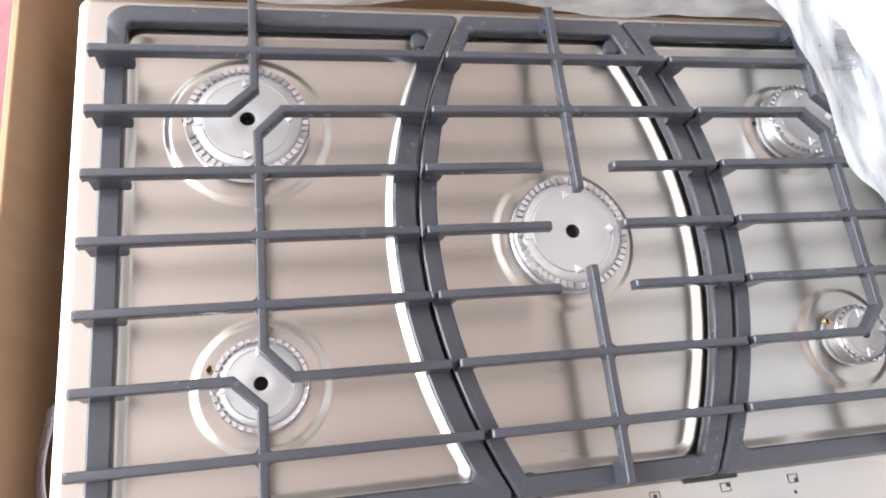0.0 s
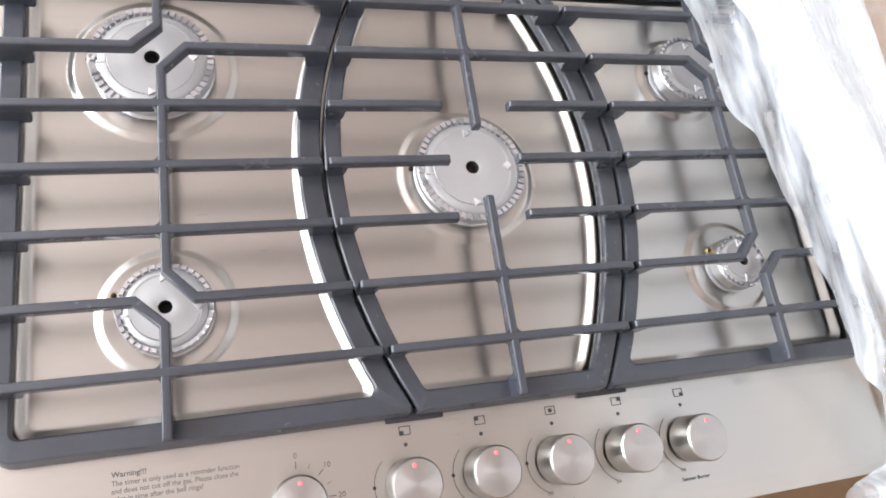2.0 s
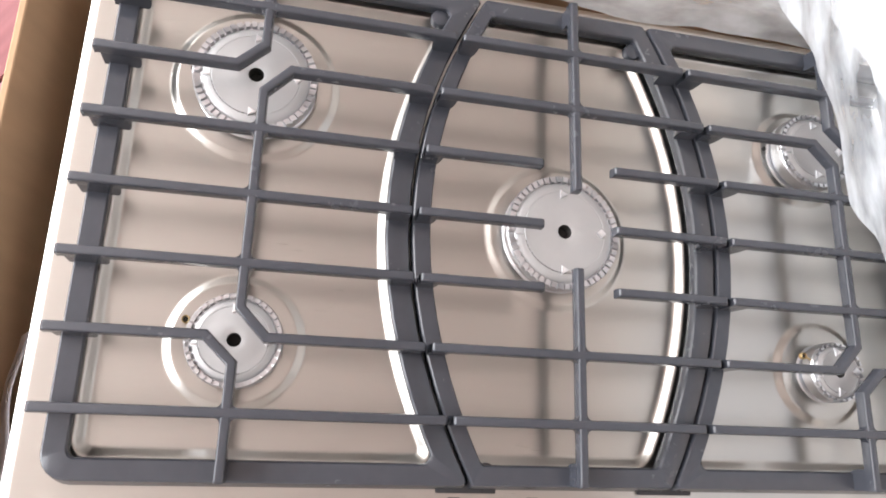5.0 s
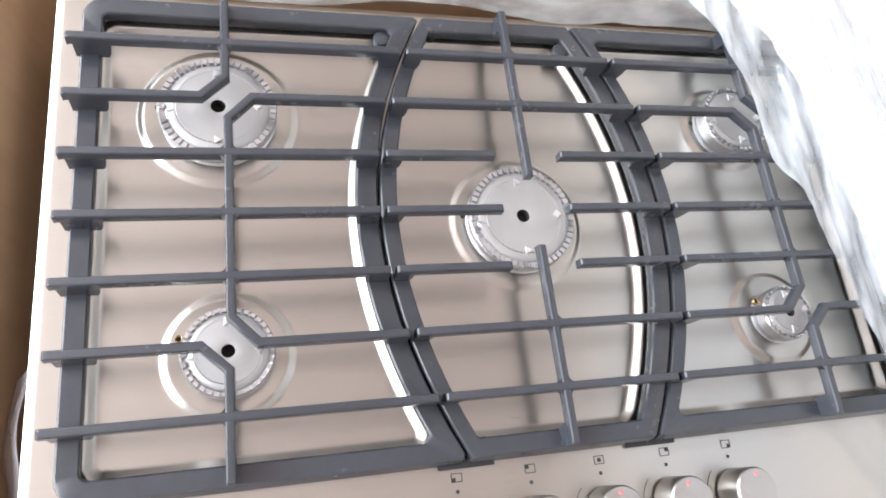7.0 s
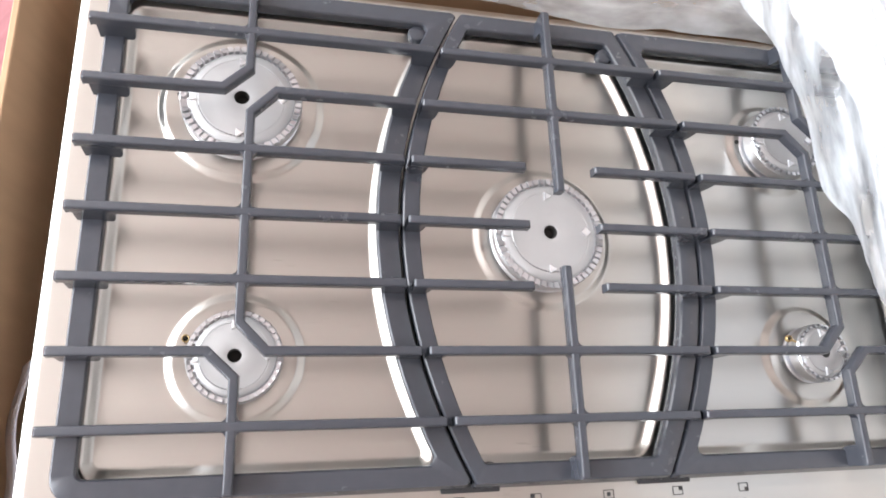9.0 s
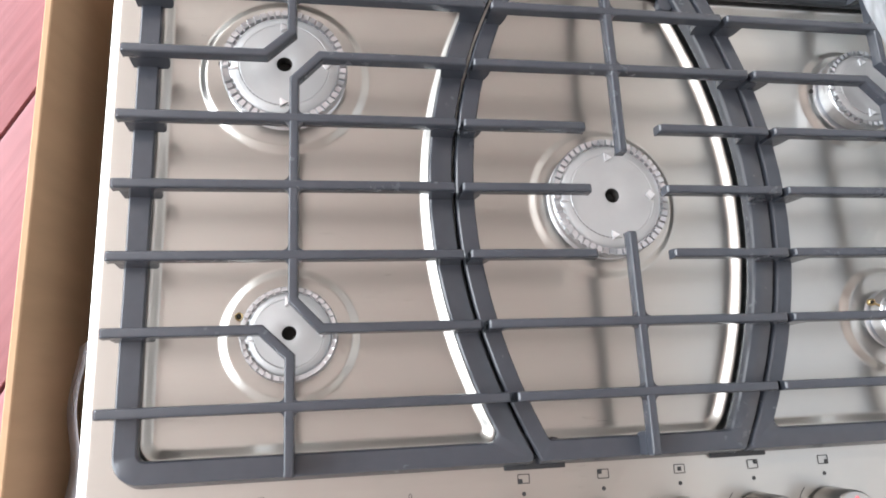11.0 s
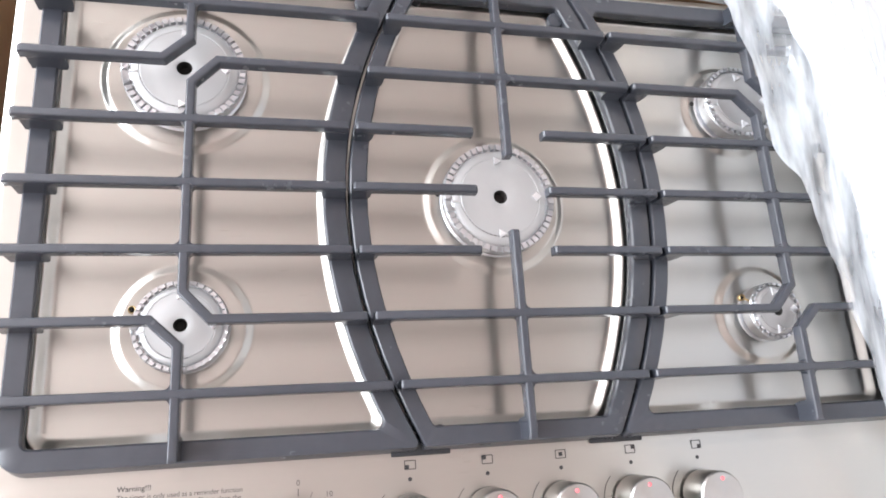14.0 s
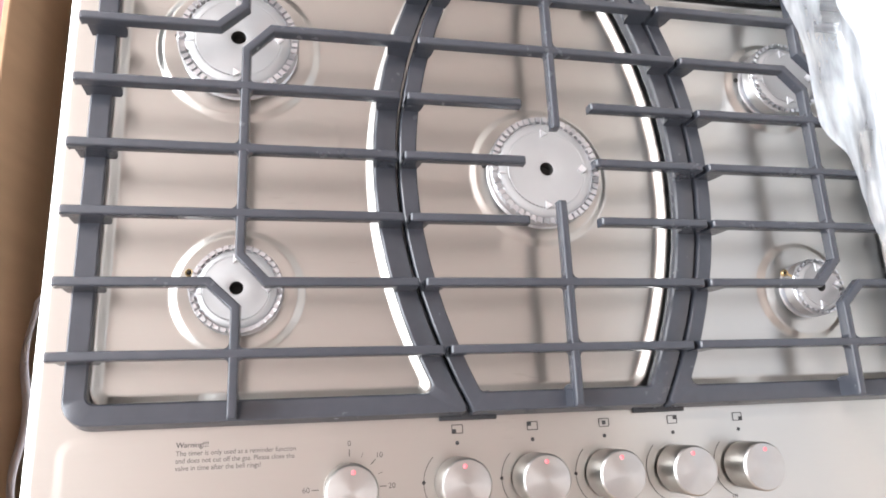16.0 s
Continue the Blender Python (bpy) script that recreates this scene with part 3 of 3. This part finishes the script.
TIP_W, TIP_E = -0.4065, 0.4065


def side_grate(sign, seam, outside, tip, label):
    """The grate over two burners; sign is -1 for the west one, 1 for the east one, which is its mirror image."""
    g = thing("side_grate", label, "grate", group="grates of the cooktop")
    cx = -A if sign < 0 else A_EAST
    if sign < 0:
        frame_between(g, lambda y: outside, lambda y: seam(y) - GAP, 0.0180, 0.0205, 0.020, 0.004)
    else:
        frame_between(g, lambda y: seam(y) + GAP, lambda y: outside, 0.0160, 0.0180, 0.004, 0.020)
    s = -sign                       # towards the seam
    for row in (3, 1, 0, -1, -3):
        y = row * P
        end = seam(y) + sign * 0.003
        finger(g, [(tip, y), (end, y)], [(tip + s * 0.004, y, s, 0, 0.026), (end, y, -s, 0, 0.016)])
    for up in (1, -1):
        y = 2 * P * up
        end = seam(y) + sign * 0.003
        # outer half-bar bends into the short bar towards the back or the front
        edge = BACK - 0.004 if up > 0 else FRONT + 0.002
        finger(g, [(tip, y), (cx - s * 0.022, y), (cx - s * 0.001, y + up * 0.020), (cx - s * 0.001, edge)], [(tip + s * 0.004, y, s, 0, 0.026), (cx - s * 0.001, edge, 0, -up, 0.014)], 0.0004, [(cx - s * 0.001, up * 3 * P)])
    # the long bar joins the two inner half-bars
    y = 2 * P
    end = seam(y) + sign * 0.003
    finger(g, [(end, y), (cx + s * 0.022, y), (cx + s * 0.001, y - 0.022), (cx + s * 0.001, -y + 0.022), (cx + s * 0.022, -y), (end, -y)],
           [(end, y, -s, 0, 0.016), (end, -y, -s, 0, 0.016)], 0.0004, [(cx + s * 0.001, k * P) for k in (1, 0, -1)])
    for x, y in ((outside + s * 0.012, BACK - 0.012), (outside + s * 0.012, FRONT + 0.012), (seam(0.2) + sign * 0.012, BACK - 0.014), (seam(0.2) + sign * 0.012, FRONT + 0.012)):
        foot(g, x, y)
    return g


west_grate = side_grate(-1, seam_w, OUT_W, TIP_W, "dark grey cast iron grate with seven bars over two burners")
side_grate(1, seam_e, OUT_E, TIP_E, "dark grey cast iron grate partly covered by plastic film")
middle = thing("middle_grate", "dark grey cast iron lens-shaped grate over the central burner", "grate", group="grates of the cooktop")
frame_between(middle, lambda y: seam_w(y) + GAP, lambda y: seam_e(y) - GAP, 0.0165, 0.0205, 0.004, 0.004)
MID = 0.0
for row in range(-3, 4):
    y = row * P
    w, e = seam_w(y) + 0.003, seam_e(y) - 0.003
    if abs(row) >= 2:
        finger(middle, [(w, y), (e, y)], [(w, y, 1, 0, 0.012), (e, y, -1, 0, 0.016)])
    else:
        finger(middle, [(w, y), (MID - 0.032, y)], [(w, y, 1, 0, 0.012)])
        finger(middle, [(MID + 0.0355, y), (e, y)], [(e, y, -1, 0, 0.016)])
finger(middle, [(MID, BACK - 0.004), (MID, 0.033)], [(MID, BACK - 0.004, 0, -1, 0.014)], 0.0004, [(MID, 3 * P), (MID, 2 * P)])
finger(middle, [(MID, -0.037), (MID, FRONT + 0.002)], [(MID, FRONT + 0.002, 0, 1, 0.014)], 0.0004, [(MID, -3 * P), (MID, -2 * P)])
for x, y in ((-0.07, BACK - 0.012), (0.085, BACK - 0.012), (-0.07, FRONT + 0.012), (0.085, FRONT + 0.012)):
    foot(middle, x, y)

for lx, ly, owner in ((-0.124, 0.2015, west_grate), (0.0745, 0.1985, middle)):
    bm = lathe(bmesh.new(), [(0, FRAME_LOW), (0.0085, FRAME_LOW), (0.0085, 0.0125), (0.0078, 0.0138), (0.0066, 0.0144), (0, 0.0146)], 28, (lx, ly))
    part("corner_lug", bm, IRON, owner, "round lug in the corner of the frame")
for sx in (seam_w(FRONT), seam_e(FRONT)):
    boxed("rubber_pad", (sx - 0.025, FRONT - 0.0060, 0.0), (sx + 0.025, FRONT + 0.010, SKIRT + 0.0005), RUBBER, middle, 0.001, "black rubber strip beneath the joint")

# ---- the carton ----
carton = thing("cardboard_carton", "opened brown corrugated cardboard carton round the cooktop", "carton", (0, 0, FLOOR))
BX0, BX1, BY0, BY1, T = -0.472, 0.470, -0.375, 0.335, 0.006
CARTON_TOP = 0.055


def card(name, lo, hi, parent, label=""):
    ob = boxed(name, lo, hi, CARD, parent, 0.0012, label)
    ob.location.z = -FLOOR if parent is carton else 0
    return ob


card("bottom", (BX0 - T, BY0 - T, FLOOR), (BX1 + T, BY1 + T, FLOOR + T), carton)
# the west panel leans outwards from the cooktop's edge
bm = sweep(bmesh.new(), [(0, BY0 - T, 0), (0, BY1 + T, 0)], [(BX0 - T, 0.005), (BX0 - T + 0.001, 0.006), (BX0 - 0.001, 0.006), (BX0, 0.005), (BX0 + 0.034, FLOOR + T), (BX0 + 0.034 - T, FLOOR + T)])
ob = part("side_panel", bm, CARD, carton)
ob.location.z = -FLOOR
card("side_panel", (BX1, BY0 - T, FLOOR + T), (BX1 + T, BY1 + T, CARTON_TOP), carton)
card("side_panel", (BX0, BY1, FLOOR + T), (BX1, BY1 + T, CARTON_TOP), carton)
# the front panel has sprung inwards a little; its flap is folded outwards
FRONT_LINE = [(BX0, -0.357, 0), (-0.20, -0.361, 0), (0.0, -0.367, 0), (0.12, -0.3705, 0), (0.32, -0.3715, 0), (BX1, BY0, 0)]
bm = sweep(bmesh.new(), FRONT_LINE, [(0, FLOOR + T), (0, -0.001), (0.001, 0.0), (T, 0.0), (T, FLOOR + T)])
ob = part("side_panel", bm, CARD, carton)
ob.location.z = -FLOOR
bm = sweep(bmesh.new(), FRONT_LINE, [(0.0005, 0.0005), (0.004, 0.0035), (0.010, 0.004), (0.16, -0.004), (0.30, -0.020), (0.30, -0.026), (0.16, -0.010), (0.008, -0.0025)])
ob = part("flap", bm, CARD, carton, "cardboard flap folded outwards")
ob.location.z = -FLOOR


def flap(lo, hi, place, turn):
    ob = boxed("flap", lo, hi, CARD, carton, 0.0012, "cardboard flap folded outwards")
    ob.matrix_basis = Matrix.Translation((0, 0, -FLOOR)) @ pose(*place, *turn)


flap((0, BY0, -T), (0.32, BY1, 0), (BX1 + T, 0, CARTON_TOP), (0, 14, 0))
flap((BX0, 0, -T), (BX1, 0.3, 0), (0, BY1 + T, CARTON_TOP), (-16, 0, 0))
pad = thing("cardboard_pad", "folded brown cardboard packing pad beneath the cooktop", "packing", (0, 0, FLOOR + T))
boxed("pad_board", (-0.43, -0.29, 0.0), (0.45, 0.30, -0.085 - FLOOR - T), CARD, pad, 0.002)
boxed("pad_fold", (0.130, -0.3680, 0.0), (0.455, -0.30, -0.086 - FLOOR - T), CARD, pad, 0.002)
boxed("pad_fold", (-0.43, -0.3560, 0.0), (0.126, -0.30, -0.112 - FLOOR - T), CARD, pad, 0.002)


# ---- polythene film ----
wrap = thing("plastic_film", "crumpled translucent polythene film folded back over the cooktop", "plastic film")


def film(name, rows_u, rows_v, place, mat, lift, along):
    """A crumpled sheet: place(u, v) gives the smooth sheet; ridged noise, stretched along one axis, creases it."""
    bm = bmesh.new()
    grid = []
    sx, sy = (11, 3.2) if along == "y" else (3.2, 11)
    for i in range(rows_u + 1):
        line = []
        for j in range(rows_v + 1):
            p = Vector(place(i / rows_u, j / rows_v))
            q = Vector((p.x * sx, p.y * sy, 0.3))
            q += 0.9 * Vector((noise.noise(q * 0.5), noise.noise(q * 0.5 + Vector((7, 0, 0))), 0))
            ridge = lambda w: math.sqrt(noise.noise(w) ** 2 + 0.004)
            fold = ridge(q + Vector((3.1, 0, 0))) + 0.40 * ridge(q * 2.2) + 0.15 * ridge(q * 4.7) + 0.05 * ridge(q * 9.3)
            p.z += lift * (0.9 - 1.7 * fold)
            p.x += lift * 0.25 * noise.noise(q * 0.8 + Vector((0, 9, 0)))
            p.y += lift * 0.25 * noise.noise(q * 0.8 + Vector((0, 0, 5)))
            line.append(bm.verts.new(p))
        grid.append(line)
    for i in range(rows_u):
        for j in range(rows_v):
            bm.faces.new((grid[i][j], grid[i + 1][j], grid[i + 1][j + 1], grid[i][j + 1]))
    return part(name, bm, mat, wrap)


def lerp_table(table, s):
    for (a, va), (b, vb) in zip(table, table[1:]):
        if s <= b:
            f = max(0.0, (s - a) / (b - a))
            f = f * f * (3 - 2 * f)
            return va + (vb - va) * f
    return table[-1][1]


EDGE = [(-0.372, 0.290), (-0.345, 0.318), (-0.317, 0.368), (-0.262, 0.358), (-0.22, 0.336), (-0.175, 0.328), (-0.095, 0.312), (0.0, 0.284), (0.05, 0.270), (0.136, 0.264), (0.19, 0.250), (0.26, 0.212), (0.34, 0.18)]
HEIGHT = [(-0.372, 0.010), (-0.335, 0.014), (-0.24, 0.050), (-0.20, 0.056), (0.05, 0.057), (0.13, 0.064), (0.40, 0.066)]


def east_layer(start, sink, end=0.464):
    def place(u, v):
        y = -0.372 + 0.70 * u
        x0 = lerp_table(EDGE, y) + start
        x = x0 + (end - x0) * v
        z = lerp_table(HEIGHT, y) - sink
        return x, y, z + (0.090 - sink - z) * math.sin(min(1.0, v * 1.3) * 1.57) ** 1.5 + 0.004 * math.sin(9 * v + 5 * u)
    return place


def north_sheet(u, v):
    x = -0.452 + 0.82 * u
    near = 0.240 + 0.045 * max(0.0, 1 - u / 0.22) ** 2
    return x, near + (0.334 - near) * v, 0.006 + 0.080 * v + 0.008 * math.sin(17 * u + 3 * v)


film("outer_layer", 190, 90, east_layer(0.0, 0.0), FILM_CLEAR, 0.016, "y")
film("inner_layer", 170, 80, east_layer(0.072, 0.011), FILM, 0.009, "y")


def west_sheet(u, v):
    y = -0.33 + 0.22 * u
    return -0.429 - 0.026 * v + 0.003 * math.sin(14 * u), y, -0.004 - 0.055 * v


def flap_sheet(u, v):
    x = 0.468 + 0.25 * v
    return x, -0.30 + 0.58 * u, CARTON_TOP + 0.016 - 0.25 * (x - 0.470) + 0.004 * math.sin(8 * u + 5 * v)


film("flap_layer", 130, 60, flap_sheet, FILM_FLAP, 0.020, "y")
film("side_layer", 90, 24, west_sheet, FILM_SIDE, 0.003, "y")
film("back_layer", 220, 70, north_sheet, FILM_BACK, 0.021, "x")

# ---- the room ----
RX0, RX1, RY0, RY1, RZ = -2.6, 1.35, -2.3, 2.5, 2.5
WT = 0.12


def structure(ob, label):
    return tagged(ob, label, ob.name.split(".")[0].split("_")[0], kind="structure")


def wall_with_window(name, turn, place, length, w0, w1, wz0, wz1):
    """A wall of that length along its own x, with one opening; turn and place set it in the room."""
    bm = bmesh.new()
    for x0, x1, z0, z1 in ((0, w0, FLOOR, RZ), (w1, length, FLOOR, RZ), (w0, w1, FLOOR, wz0), (w0, w1, wz1, RZ)):
        box(bm, x0, x1, 0, WT, z0, z1)
    ob = structure(new(name, mesh_of(name, bm, WALL, False)), "plain painted wall with a window opening")
    ob.matrix_basis = pose(*place, 0, 0, turn)


def window(name, turn, place, w0, w1, wz0, wz1):
    w = thing(name, "white framed window full of daylight", "window")
    w["kind"] = "structure"
    w.matrix_basis = pose(*place, 0, 0, turn)
    f = 0.05
    for lo, hi in (((w0, 0.05, wz0), (w0 + f, 0.11, wz1)), ((w1 - f, 0.05, wz0), (w1, 0.11, wz1)), ((w0 + f, 0.05, wz0), (w1 - f, 0.11, wz0 + f)), ((w0 + f, 0.05, wz1 - f), (w1 - f, 0.11, wz1))):
        boxed("window_frame", lo, hi, FRAME_PAINT, w, 0.004)
    pane = boxed("pane", (w0 + f, 0.077, wz0 + f), (w1 - f, 0.083, wz1 - f), GLASS, w)
    pane.visible_shadow = False


west_side = ("wall_west", 90, (RX0, RY0, 0))
east_side = ("wall_east", -90, (RX1, RY1, 0))
wall_with_window(*west_side, RY1 - RY0, 0.90, 4.70, 0.30, 2.40)
window("window_1", *west_side[1:], 0.90, 4.70, 0.30, 2.40)
wall_with_window(*east_side, RY1 - RY0, 1.60, 3.20, 1.2, 2.4)
window("window_2", *east_side[1:], 1.60, 3.20, 1.2, 2.4)
structure(boxed("wall_north", (RX0, RY1, FLOOR), (RX1, RY1 + WT, RZ), WALL), "plain painted wall")
structure(boxed("wall_south", (RX0, RY0 - WT, FLOOR), (RX1, RY0, RZ), WALL), "plain painted wall")
structure(boxed("ceiling", (RX0 - WT, RY0 - WT, RZ), (RX1 + WT, RY1 + WT, RZ + 0.1), CEIL), "plain light ceiling")
floor = structure(boxed("floor", (RX0 - WT, RY0 - WT, FLOOR - 0.06), (RX1 + WT, RY1 + WT, FLOOR - 0.02), DARK_AND_SHADE), "red painted plank floor")
bm = box(bmesh.new(), -3.2, 3.2, -0.068, 0.068, -0.018, 0.0, 0.002)
plank_mesh = mesh_of("plank", bm, PLANK)
for k in range(-28, 29):
    place = pose(0, 0, FLOOR, 0, 0, 62) @ pose(0, 0.1395 * (k + 0.5), 0)
    inside = [q / 50 for q in range(-190, 191) if RX0 - 0.08 < (place @ Vector((q / 50, 0, 0))).x < RX1 + 0.08 and RY0 - 0.08 < (place @ Vector((q / 50, 0, 0))).y < RY1 + 0.08]
    if len(inside) < 4:
        continue
    p = new("plank", plank_mesh)
    p.matrix_basis = place @ pose((inside[0] + inside[-1]) / 2, 0, 0) @ Matrix.Diagonal(((inside[-1] - inside[0]) / 6.4, 1, 1, 1))
    p.parent = floor
